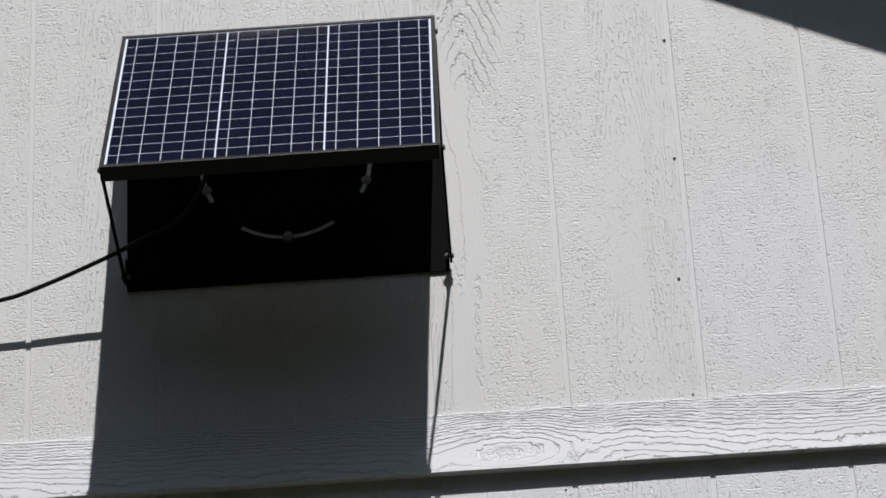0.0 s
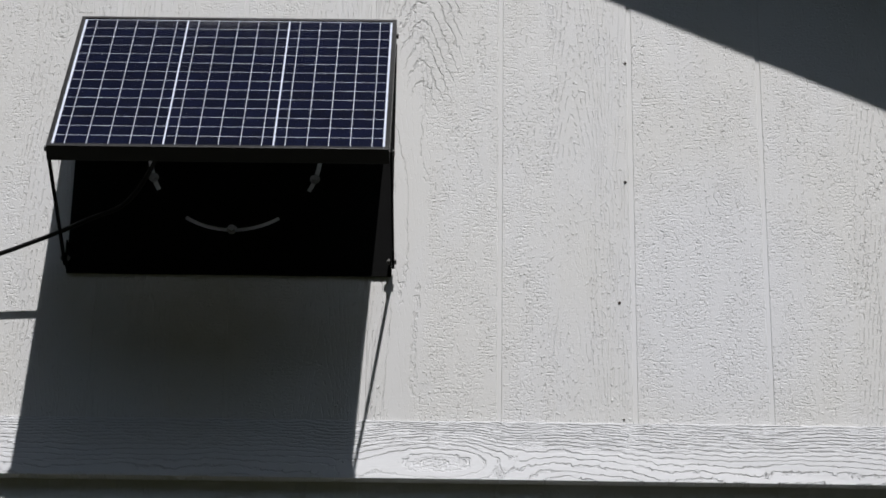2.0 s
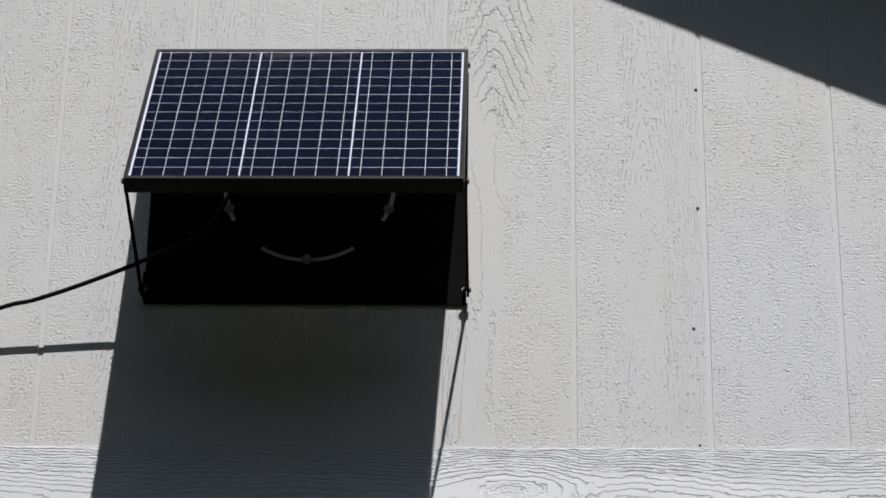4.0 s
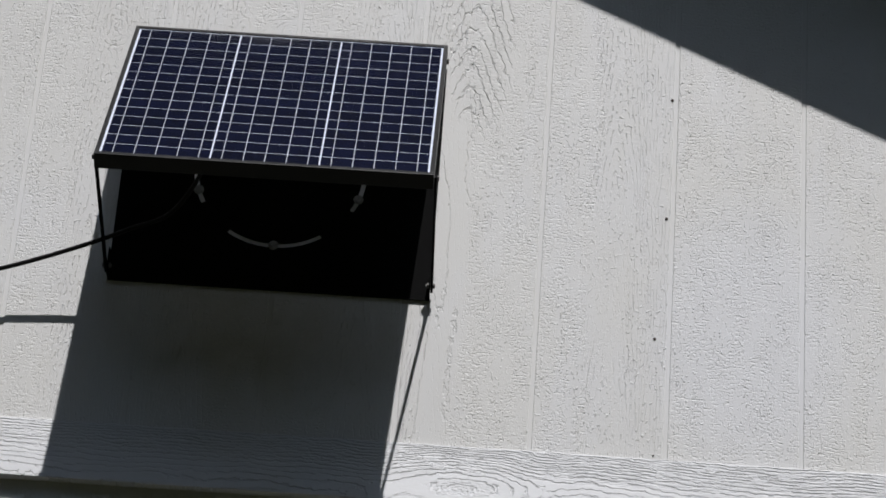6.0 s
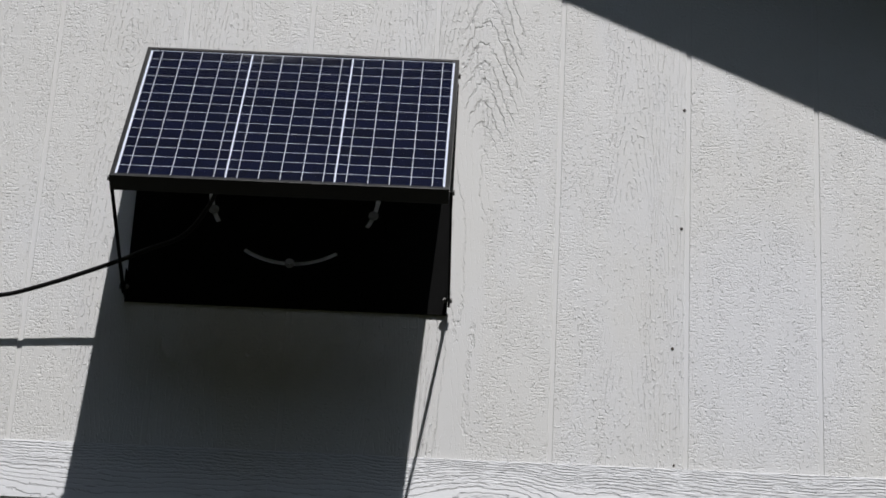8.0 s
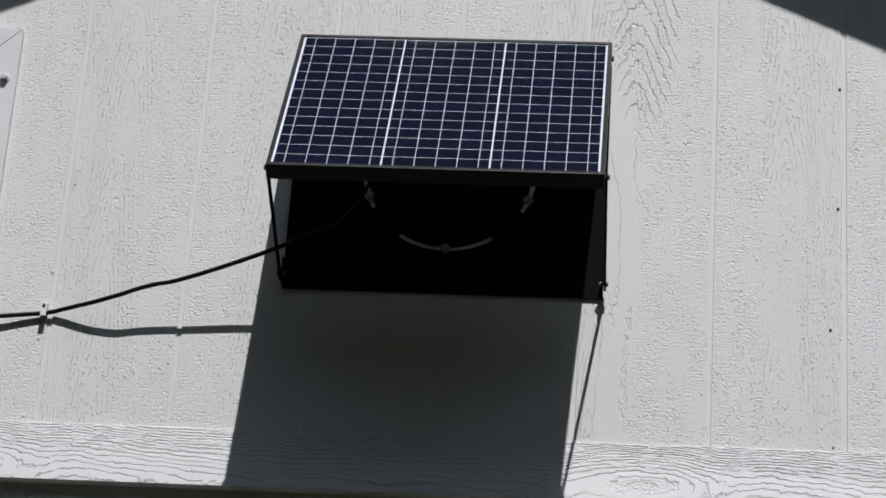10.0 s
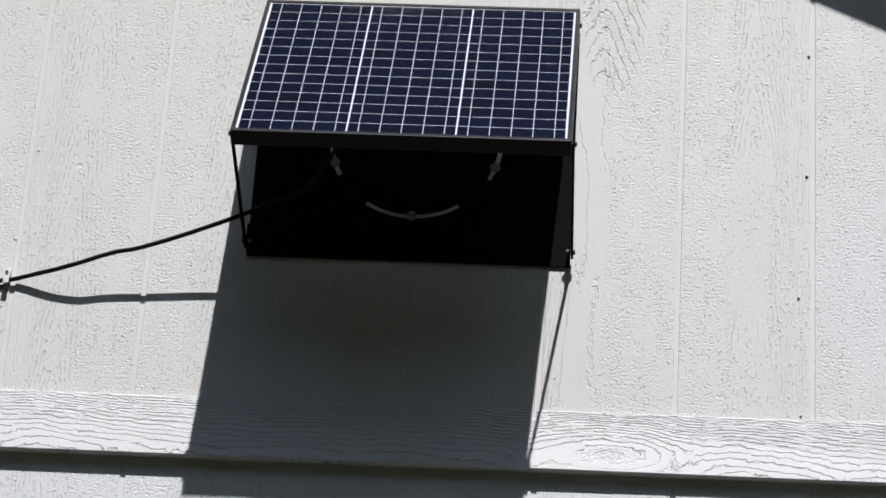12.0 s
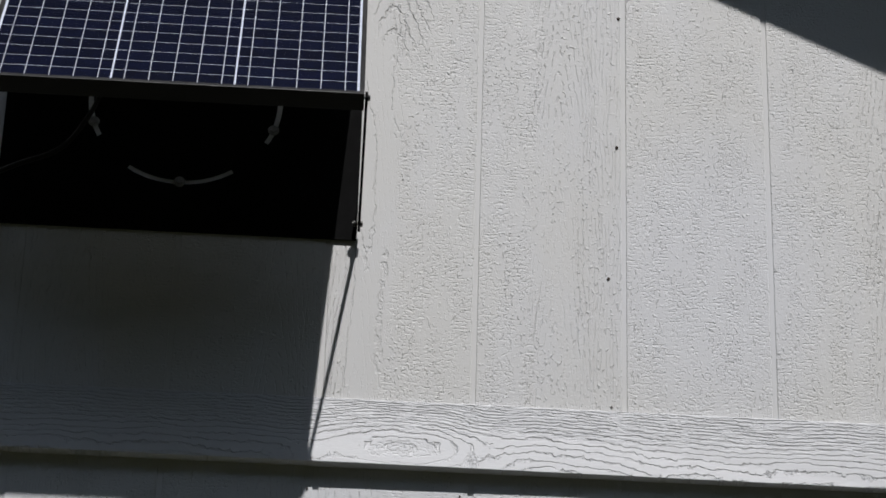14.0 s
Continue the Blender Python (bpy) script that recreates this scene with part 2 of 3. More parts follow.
def trim_material():
    """Painted trim board, grain embossed along it: an oval knot that comes again at each turn of the embossing roller,
    close furrows in the upper half, a few bold jagged ones below that run down and off the lower edge."""
    k = Nodes("painted_trim")
    x, y, z = k.xyz(k.place())
    turn = k.m("FLOOR", k.m("DIVIDE", k.m("ADD", x, 0.923), 1.044))
    dx = k.m("SUBTRACT", k.m("ADD", x, 0.303), k.m("MULTIPLY", turn, 1.044))

    def field(fx, fz, w, detail=2.0, rough=0.5):
        return k.noise(k.vec(k.m("MULTIPLY", x, fx), k.m("MULTIPLY", z, fz), w), 1, detail, rough)

    dz = k.m("SUBTRACT", z, 3.078)
    sx = k.m("MULTIPLY", dx, 0.30)
    r = k.m("SQRT", k.m("ADD", k.m("MULTIPLY", sx, sx), k.m("MULTIPLY", dz, dz)))
    rings = k.m("ADD", k.m("MULTIPLY", r, 90.0), k.m("MULTIPLY", k.m("MULTIPLY", r, r), 1350.0))
    up = k.m("SUBTRACT", z, 3.051)
    flow = k.m("ADD", k.m("MULTIPLY", up, 50.0), k.m("MULTIPLY", k.m("MULTIPLY", up, up), 900.0))
    near = k.step(k.m("ABSOLUTE", dx), 0.03, 0.20, 1.0, 0.0)
    rank = k.m("ADD", flow, k.m("MULTIPLY", near, k.m("SUBTRACT", rings, flow)))
    rank = k.m("ADD", rank, k.step(dx, 0.03, 0.44, 0.0, 4.0))
    high = k.step(z, 3.088, 3.118)
    rank = k.m("ADD", rank, k.m("MULTIPLY", k.m("SUBTRACT", field(9.0, 20.0, 0.0), 0.5), 3.0))
    rank = k.m("ADD", rank, k.m("MULTIPLY", k.m("SUBTRACT", field(70.0, 55.0, 5.0, 4.0, 0.75), 0.5), 1.25))
    jog = k.add("ShaderNodeTexVoronoi")
    k.put(jog.inputs["Vector"], k.vec(k.m("MULTIPLY", x, 85.0), k.m("MULTIPLY", z, 70.0), 1.0))
    jog.inputs["Scale"].default_value = 1.0
    rank = k.m("ADD", rank, k.m("MULTIPLY", k.xyz(jog.outputs["Color"])[0], 0.20))
    saw = k.m("FRACT", rank)
    width = k.step(high, 0.0, 1.0, 0.24, 0.50)
    line = k.m("MULTIPLY", k.step(saw, 0.0, 0.05), k.m("SUBTRACT", 1.0, k.step(saw, k.m("MULTIPLY", width, 0.55), width)))
    gap = field(36.0, 85.0, 8.0, 3.0)
    keep = k.m("MAXIMUM", k.step(gap, 0.42, 0.50), k.m("MULTIPLY", k.step(gap, 0.34, 0.42), k.m("SUBTRACT", 1.0, high)))
    line = k.m("MULTIPLY", line, k.m("ADD", 0.12, k.m("MULTIPLY", keep, 0.88)))
    under = k.m("MULTIPLY", near, k.step(dz, -0.006, 0.006, 0.70, 0.0))
    line = k.m("MULTIPLY", line, k.m("SUBTRACT", 1.0, under))
    depth = k.step(high, 0.0, 1.0, -0.0018, -0.0011)
    dash = k.m("MULTIPLY", k.step(field(60.0, 330.0, 4.0, 2.0, 0.6), 0.48, 0.58), k.step(high, 0.0, 1.0, 0.08, 1.0))
    heart = k.m("MULTIPLY", k.step(field(190.0, 260.0, 14.0, 2.0), 0.50, 0.58), k.step(r, 0.008, 0.014, 1.0, 0.0))
    h = k.m("ADD", k.m("MULTIPLY", line, depth), k.m("MULTIPLY", k.m("ADD", dash, k.m("MULTIPLY", heart, 1.2)), -0.00055))
    h = k.m("ADD", h, k.m("MULTIPLY", field(170.0, 420.0, 2.0), 0.00016))
    stain = field(3.0, 12.0, 5.0, 4.0, 0.6)
    c = k.mix(k.step(stain, 0.35, 0.7), rgb(0.705, 0.711, 0.727), rgb(0.675, 0.681, 0.699))
    k.set(Base_Color=c, Roughness=0.46)
    k.bump(h)
    return k.mat


def plain_material(name, colour, other, rough, metal=0.0, scale=40.0, relief=0.0, coat=0.0):
    """A surface with mottling at two scales and slight relief."""
    k = Nodes(name)
    p = k.place()
    a, b = k.noise(p, scale, 4, 0.6), k.noise(p, scale * 9, 3, 0.6)
    f = k.m("ADD", k.m("MULTIPLY", a, 0.65), k.m("MULTIPLY", b, 0.35))
    f = k.step(f, 0.34, 0.66)
    k.set(Base_Color=k.mix(f, colour, other), Metallic=metal, Roughness=k.step(f, 0, 1, rough * 0.85, min(1, rough * 1.2)), Coat_Weight=coat)
    if relief:
        k.bump(k.m("MULTIPLY", b, relief))
    return k.mat


def cell_material():
    """Polycrystalline silicon: dark blue with faint crystal facets, a little different from cell to cell."""
    k = Nodes("silicon_cell")
    vor = k.add("ShaderNodeTexVoronoi")
    k.put(vor.inputs["Vector"], k.place())
    vor.inputs["Scale"].default_value = 95.0
    own = k.add("ShaderNodeObjectInfo").outputs["Random"]
    facet = k.xyz(vor.outputs["Color"])[0]
    f = k.m("ADD", k.m("MULTIPLY", facet, 0.55), k.m("MULTIPLY", own, 0.45))
    k.set(Base_Color=k.mix(f, rgb(0.0009, 0.0021, 0.0098), rgb(0.0027, 0.0052, 0.0235)), Roughness=0.45, Specular_IOR_Level=0.04)
    return k.mat


def glass_material():
    """Cover glass: clear, glossy at a slant."""
    k = Nodes("cover_glass")
    clear = k.add("ShaderNodeBsdfTransparent")
    gloss = k.add("ShaderNodeBsdfGlossy")
    gloss.inputs["Roughness"].default_value = 0.09
    fres = k.add("ShaderNodeFresnel")
    fres.inputs["IOR"].default_value = 1.36
    mixed = k.add("ShaderNodeMixShader")
    k.put(mixed.inputs[0], fres.outputs[0])
    k.put(mixed.inputs[1], clear.outputs[0])
    k.put(mixed.inputs[2], gloss.outputs[0])
    k.put(k.out.inputs[0], mixed.outputs[0])
    return k.mat


def cloth_material():
    """Black woven shade cloth with small open holes."""
    k = Nodes("shade_cloth")
    x, y, z = k.xyz(k.place())
    hole = k.noise(k.vec(k.m("MULTIPLY", x, 120.0), k.m("MULTIPLY", z, 330.0)), 1, 2)
    weave = k.m("SINE", k.m("MULTIPLY", x, 900.0))
    k.set(Base_Color=k.mix(k.step(hole, 0.4, 0.6), rgb(0.006, 0.006, 0.006), rgb(0.016, 0.015, 0.015)), Roughness=0.6,
          Alpha=k.step(hole, 0.60, 0.64, 1.0, 0.0))
    k.bump(k.m("MULTIPLY", weave, 0.0003))
    return k.mat


def ground_material():
    k = Nodes("dry_grass")
    p = k.place()
    big, mid, small = k.noise(p, 0.35, 4), k.noise(p, 6.0, 5, 0.65), k.noise(p, 70.0, 4, 0.7)
    c = k.mix(k.step(mid, 0.38, 0.62), rgb(0.021, 0.025, 0.0025), rgb(0.034, 0.034, 0.0050))
    c = k.mix(k.m("MULTIPLY", k.step(big, 0.4, 0.65), 0.6), c, rgb(0.028, 0.027, 0.005))
    k.set(Base_Color=c, Roughness=0.95)
    k.bump(k.m("MULTIPLY", small, 0.02))
    return k.mat


M_SIDING = siding_material("painted_siding", rgb(0.706, 0.701, 0.684), rgb(0.716, 0.721, 0.739))
M_LOWER = siding_material("painted_lower_siding", rgb(0.745, 0.755, 0.775), rgb(0.72, 0.73, 0.755))
M_TRIM = trim_material()
M_BACK = plain_material("groove_paint", rgb(0.62, 0.61, 0.58), rgb(0.52, 0.51, 0.48), 0.6)
M_VENT = plain_material("vent_enamel", rgb(0.72, 0.72, 0.755), rgb(0.68, 0.68, 0.715), 0.35, scale=18.0, relief=0.00004)
M_SLAT = plain_material("slat_enamel", rgb(0.80, 0.80, 0.80), rgb(0.76, 0.76, 0.76), 0.3, scale=25.0)
M_UNLIT = plain_material("unlit_black", rgb(0.010, 0.008, 0.008), rgb(0.016, 0.012, 0.012), 0.8)
M_FRAME = plain_material("anodised_frame", rgb(0.0045, 0.0043, 0.0043), rgb(0.0075, 0.0072, 0.007), 0.42, scale=60.0, relief=0.00003)
M_FRAME.node_tree.nodes["Principled BSDF"].inputs["Specular IOR Level"].default_value = 0.3
M_BLACK = plain_material("black_powder_coat", rgb(0.0055, 0.0055, 0.0056), rgb(0.0075, 0.0075, 0.0075), 0.7, scale=80.0, relief=0.00004)
M_BLACK.node_tree.nodes["Principled BSDF"].inputs["Specular IOR Level"].default_value = 0.03
M_SHEET = plain_material("white_backsheet", rgb(0.68, 0.73, 0.84), rgb(0.62, 0.67, 0.78), 0.4, scale=30.0)
M_RIBBON = plain_material("tinned_ribbon", rgb(0.78, 0.82, 0.88), rgb(0.55, 0.59, 0.66), 0.34, metal=0.25, scale=160.0)
M_CELL = cell_material()
M_GLASS = glass_material()
M_SCREW = plain_material("galvanised_screw", rgb(0.62, 0.62, 0.63), rgb(0.48, 0.48, 0.49), 0.38, metal=0.25, scale=300.0)
M_DULL = plain_material("weathered_bolt", rgb(0.16, 0.157, 0.15), rgb(0.10, 0.098, 0.094), 0.45, metal=0.4, scale=200.0)
M_BOLT = plain_material("grey_bolt", rgb(0.30, 0.30, 0.29), rgb(0.22, 0.22, 0.21), 0.45, metal=0.3, scale=200.0)
M_CABLE = plain_material("cable_sheath", rgb(0.0065, 0.0058, 0.0058), rgb(0.0095, 0.0085, 0.0085), 0.5, scale=70.0, relief=0.00006)
M_CABLE.node_tree.nodes["Principled BSDF"].inputs["Specular IOR Level"].default_value = 0.18
M_CLIP = plain_material("white_plastic", rgb(0.78, 0.78, 0.76), rgb(0.70, 0.70, 0.68), 0.4, scale=120.0)
M_NAIL = plain_material("rusty_nail", rgb(0.07, 0.05, 0.035), rgb(0.035, 0.028, 0.022), 0.7, metal=0.3, scale=400.0, relief=0.0002)
M_CLOTH = cloth_material()
M_ROOF = plain_material("roof_shingle", rgb(0.055, 0.053, 0.052), rgb(0.085, 0.080, 0.078), 0.9, scale=30.0, relief=0.001)
M_WOOD = plain_material("painted_fascia", rgb(0.62, 0.61, 0.58), rgb(0.56, 0.55, 0.52), 0.5, scale=20.0, relief=0.0001)
M_GROUND = ground_material()
M_BLOCKER = plain_material("sky_blocker", rgb(0.012, 0.017, 0.006), rgb(0.026, 0.032, 0.012), 0.95, scale=0.6, relief=0.05)


# ---------------------------------------------------------------- mesh helpers
def box(bm, x0, x1, y0, y1, z0, z1, bevel=0.0, mtx=None):
    m = Matrix.Translation(((x0 + x1) / 2, (y0 + y1) / 2, (z0 + z1) / 2)) @ Matrix.Diagonal((abs(x1 - x0), abs(y1 - y0), abs(z1 - z0), 1))
    made = bmesh.ops.create_cube(bm, size=1, matrix=(mtx @ m) if mtx else m)
    if bevel:
        edges = list({e for v in made["verts"] for e in v.link_edges})
        bmesh.ops.bevel(bm, geom=edges, offset=bevel, segments=2, profile=0.6, affect="EDGES")
    return bm


def disc(bm, radius, depth, mtx, sides=20, top=None, bevel=0.0):
    """A cylinder about the local z axis, centred."""
    made = bmesh.ops.create_cone(bm, cap_ends=True, segments=sides, radius1=radius, radius2=radius if top is None else top, depth=depth, matrix=mtx)
    if bevel:
        rim = [e for e in {e for v in made["verts"] for e in v.link_edges} if any(len(f.verts) > 4 for f in e.link_faces)]
        bmesh.ops.bevel(bm, geom=rim, offset=bevel, segments=2, profile=0.6, affect="EDGES")
    return bm


def tube(points, radius, sides=10, steps=10):
    """A round cord through the points, smooth between them."""
    pts = [Vector(p) for p in points]
    line = []
    for n in range(len(pts) - 1):
        p0, p1, p2, p3 = pts[max(n - 1, 0)], pts[n], pts[n + 1], pts[min(n + 2, len(pts) - 1)]
        for s in range(steps):
            t = s / steps
            line.append(0.5 * (2 * p1 + (p2 - p0) * t + (2 * p0 - 5 * p1 + 4 * p2 - p3) * t * t + (3 * p1 - p0 - 3 * p2 + p3) * t ** 3))
    line.append(pts[-1])
    bm = bmesh.new()
    rings = []
    for n, p in enumerate(line):
        way = (line[min(n + 1, len(line) - 1)] - line[max(n - 1, 0)]).normalized()
        side = way.cross(Vector((0, 1, 0))).normalized()
        up = side.cross(way)
        rings.append([bm.verts.new(p + radius * (math.cos(a) * side + math.sin(a) * up)) for a in (2 * math.pi * i / sides for i in range(sides))])
    for a, b in zip(rings, rings[1:]):
        for i in range(sides):
            f = bm.faces.new((a[i], a[(i + 1) % sides], b[(i + 1) % sides], b[i]))
            f.smooth = True
    bm.faces.new(rings[0][::-1])
    bm.faces.new(rings[-1])
    return bm


def mesh_of(name, bm, material):
    bmesh.ops.recalc_face_normals(bm, faces=bm.faces[:])
    data = bpy.data.meshes.new(name)
    bm.to_mesh(data)
    bm.free()
    data.materials.append(material)
    return data


def part(name, bm, material, parent=None, label=""):
    ob = new(name, mesh_of(name, bm, material) if isinstance(bm, bmesh.types.BMesh) else bm)
    if parent:
        ob.parent = parent
    return tagged(ob, label)


def thing(name, label, category, group="", kind=""):
    ob = new(name)
    ob.empty_display_size = 0.05
    return tagged(ob, label, category, group, kind)


FRONT = Matrix.Rotation(radians(90), 4, "X")  # local z becomes -y, out of the wall
SIDE = Matrix.Rotation(radians(90), 4, "Y")   # local z becomes x

# ---------------------------------------------------------------- plan
WALL_L, WALL_R = -13 * GROOVE, 9 * GROOVE
PEAK_X, PEAK_Z, PITCH, OVER = -0.622, 4.699, 0.458, 0.30
TRIM_TOP, TRIM_BOTTOM, TRIM_OUT = 3.149, 3.051, 0.016
HOLE = (-1.735, -1.364, 3.342, 3.800)  # the vent's opening in the wall


def rake(x):
    """Height of the rake boards' lower edge."""
    return PEAK_Z - PITCH * abs(x - PEAK_X)


# ---------------------------------------------------------------- ground
bm = bmesh.new()
bmesh.ops.create_grid(bm, x_segments=8, y_segments=8, size=600)
ground = part("ground", bm, M_GROUND)
tagged(ground, "dry olive grass around the building", "ground", kind="structure")

# unseen dark ring, added to keep low sky light off the wall
bm = bmesh.new()
ring = []
for i in range(180):
    a = 2 * math.pi * i / 180
    side = max(0.0, min(1.0, (math.sin(a) + 0.85) / 0.5))  # lowest towards the south, to let more sky light in there
    top = 11.2 + 8.0 * side * side * (3 - 2 * side) + 6.0 * max(0.0, -math.cos(a)) ** 2 + 0.7 * math.sin(a * 7 + 1) + 0.5 * math.sin(a * 17) + random.uniform(-0.3, 0.3)
    ring.append([bm.verts.new((11 * math.cos(a), 11 * math.sin(a), -0.2)), bm.verts.new((11.8 * math.cos(a), 11.8 * math.sin(a), top))])
for a, b in zip(ring, ring[1:] + ring[:1]):
    bm.faces.new((a[0], b[0], b[1], a[1]))
backdrop = part("backdrop", bm, M_BLOCKER)
tagged(backdrop, "unseen dark green ring added to block the low sky", "backdrop", kind="structure")

# ---------------------------------------------------------------- wall
bm = bmesh.new()
for x0, x1, z0, z1 in ((WALL_L, HOLE[0], -0.05, 3.72), (HOLE[1], WALL_R, -0.05, 3.72), (HOLE[0], HOLE[1], -0.05, HOLE[2]), (HOLE[0], HOLE[1], HOLE[3], 3.9)):
    box(bm, x0, x1, 0.008, 0.13, z0, z1)
outline = [(WALL_L, 3.72), (HOLE[0], 3.72), (HOLE[0], 3.9), (HOLE[1], 3.9), (HOLE[1], 3.72), (WALL_R, 3.72), (WALL_R, max(rake(WALL_R), 3.73)), (PEAK_X, rake(PEAK_X)), (WALL_L, max(rake(WALL_L), 3.73))]
front = [bm.verts.new((x, 0.008, z)) for x, z in outline]
back = [bm.verts.new((x, 0.13, z)) for x, z in outline]
bm.faces.new(front)
bm.faces.new(back[::-1])
for n in range(len(outline)):
    bm.faces.new((front[n], back[n], back[(n + 1) % len(outline)], front[(n + 1) % len(outline)]))
wall = part("wall_south", bm, M_BACK)
tagged(wall, "gable wall clad in off-white grooved wood-grain siding", "wall", kind="structure")

for name, x0, x1, y0, y1 in (("wall_west", WALL_L, WALL_L + 0.12, 0.135, 5.0), ("wall_east", WALL_R - 0.12, WALL_R, 0.135, 5.0), ("wall_north", WALL_L, WALL_R, 5.005, 5.12)):
    side = part(name, box(bmesh.new(), x0, x1, y0, y1, -0.05, 3.62), M_LOWER)
    tagged(side, "plain white siding wall of the same building", "wall", kind="structure")


LOWER_BACK = 0.0020  # the siding below the trim stands this far behind the rest
CHANNEL, SUNK = 0.0075, 0.0016  # width and depth of the channel along a board's edge


def board(x0, x1, z0, z1, parent, material, slope=False, channel=True, back=0.0):
    """One siding board, its face eased at the edges, with a shallow channel along one side, set back by so much."""
    ease = 0.0005
    t0, t1 = (rake(x0) + 0.02, rake(x1) + 0.02) if slope else (z1, z1)
    edge = x1 - CHANNEL if channel else x1
    prof = [(x0, 0.008), (x0, ease), (x0 + ease, 0.0), (edge - ease, 0.0), (edge, SUNK if channel else ease)]
    prof += [(x1, SUNK), (x1, 0.008)] if channel else [(x1, 0.008)]
    bm = bmesh.new()
    prof = [(x, min(y + back, 0.008)) for x, y in prof]
    low = [bm.verts.new((x, y, z0)) for x, y in prof]
    at = lambda x: t0 + (t1 - t0) * (x - x0) / (x1 - x0)
    high = [bm.verts.new((x, y, at(x))) for x, y in prof]
    for n in range(len(prof)):
        m = (n + 1) % len(prof)
        bm.faces.new((low[n], low[m], high[m], high[n]))
    bm.faces.new(low[::-1])
    bm.faces.new(high)
    return part("siding_board", bm, material, parent)


for n in range(-13, 9):
    x0, x1 = n * GROOVE, (n + 1) * GROOVE
    board(x0, x1, 0.15, TRIM_BOTTOM + 0.02, wall, M_LOWER, back=LOWER_BACK)
    if x1 <= HOLE[0] or x0 >= HOLE[1]:
        board(x0, x1, TRIM_TOP - 0.02, 0, wall, M_SIDING, True)
        continue
    board(x0, x1, TRIM_TOP - 0.02, HOLE[2], wall, M_SIDING)
    board(x0, x1, HOLE[3], 0, wall, M_SIDING, True)
    if x0 < HOLE[0]:
        board(x0, HOLE[0], HOLE[2], HOLE[3], wall, M_SIDING, channel=False)
    if x1 > HOLE[1]:
        board(HOLE[1], x1, HOLE[2], HOLE[3], wall, M_SIDING)

bm = bmesh.new()
ends = []
for x, stands in ((WALL_L, TRIM_OUT), (-0.45, TRIM_OUT), (0.35, TRIM_OUT - 0.0036), (WALL_R, TRIM_OUT - 0.0036)):  # it lies closer to the wall past the panel
    prof = [(0.0018, TRIM_TOP), (-0.0030, TRIM_TOP), (-0.0040, TRIM_TOP - 0.0010), (-stands, TRIM_BOTTOM + 0.0010), (-stands + 0.0008, TRIM_BOTTOM), (0.0018, TRIM_BOTTOM)]
    ends.append([bm.verts.new((x, y, z)) for y, z in prof])
for a, b in zip(ends, ends[1:]):
    for n in range(6):
        m = (n + 1) % 6
        bm.faces.new((a[n], a[m], b[m], b[n]))
bm.faces.new(ends[0])
bm.faces.new(ends[-1][::-1])
trim = part("trim", bm, M_TRIM)
tagged(trim, "white painted belly band board with deep wood grain and a knot", "trim", kind="structure")

# roof: two slopes, with rake boards in front
roof = thing("roof", "dark shingled gable roof with painted rake boards", "roof", kind="structure")
for sign in (-1, 1):
    run = 2.95
    bm = bmesh.new()
    pts = [(PEAK_X, PEAK_Z + 0.09), (PEAK_X + sign * run, PEAK_Z - PITCH * run + 0.09), (PEAK_X + sign * run, PEAK_Z - PITCH * run + 0.16), (PEAK_X, PEAK_Z + 0.16)]
    a = [bm.verts.new((x, -OVER - 0.012, z)) for x, z in pts]
    b = [bm.verts.new((x, 5.3, z)) for x, z in pts]
    bm.faces.new(a)
    bm.faces.new(b[::-1])
    for n in range(4):
        bm.faces.new((a[n], b[n], b[(n + 1) % 4], a[(n + 1) % 4]))
    part("roof_slope", bm, M_ROOF, roof)
    bm = bmesh.new()
    pts = [(PEAK_X, PEAK_Z), (PEAK_X + sign * run, PEAK_Z - PITCH * run), (PEAK_X + sign * run, PEAK_Z - PITCH * run + 0.088), (PEAK_X, PEAK_Z + 0.088)]
    a = [bm.verts.new((x, -OVER, z)) for x, z in pts]
    b = [bm.verts.new((x, -OVER + 0.02, z)) for x, z in pts]
    bm.faces.new(a)
    bm.faces.new(b[::-1])
    for n in range(4):
        bm.faces.new((a[n], b[n], b[(n + 1) % 4], a[(n + 1) % 4]))
    part("rake_board", bm, M_WOOD, roof)

# ---------------------------------------------------------------- solar panel
PANEL_W, PANEL_L, DEEP = 0.4985, 0.436, 0.025
panel = thing("solar_panel", "dark blue solar panel in black frame, tilted on black wall bracket", "solar panel")
down = Vector((0, -0.5436, -0.8394)).normalized()
right = Vector((1, 0, 0))
out = right.cross(down) * -1
if out.y > 0:
    out = -out
BASE = Matrix(((right.x, down.x, out.x, -0.8705), (right.y, down.y, out.y, -0.0350), (right.z, down.z, out.z, 3.8260), (0, 0, 0, 1)))


def on_panel(name, u0, u1, v0, v1, n0, n1, material, parent, bevel=0.0, label=""):
    """A flat part in the panel's own axes: across, down the slope, out of its face."""
    return part(name, box(bmesh.new(), u0, u1, v0, v1, n0, n1, bevel, BASE), material, parent, label)


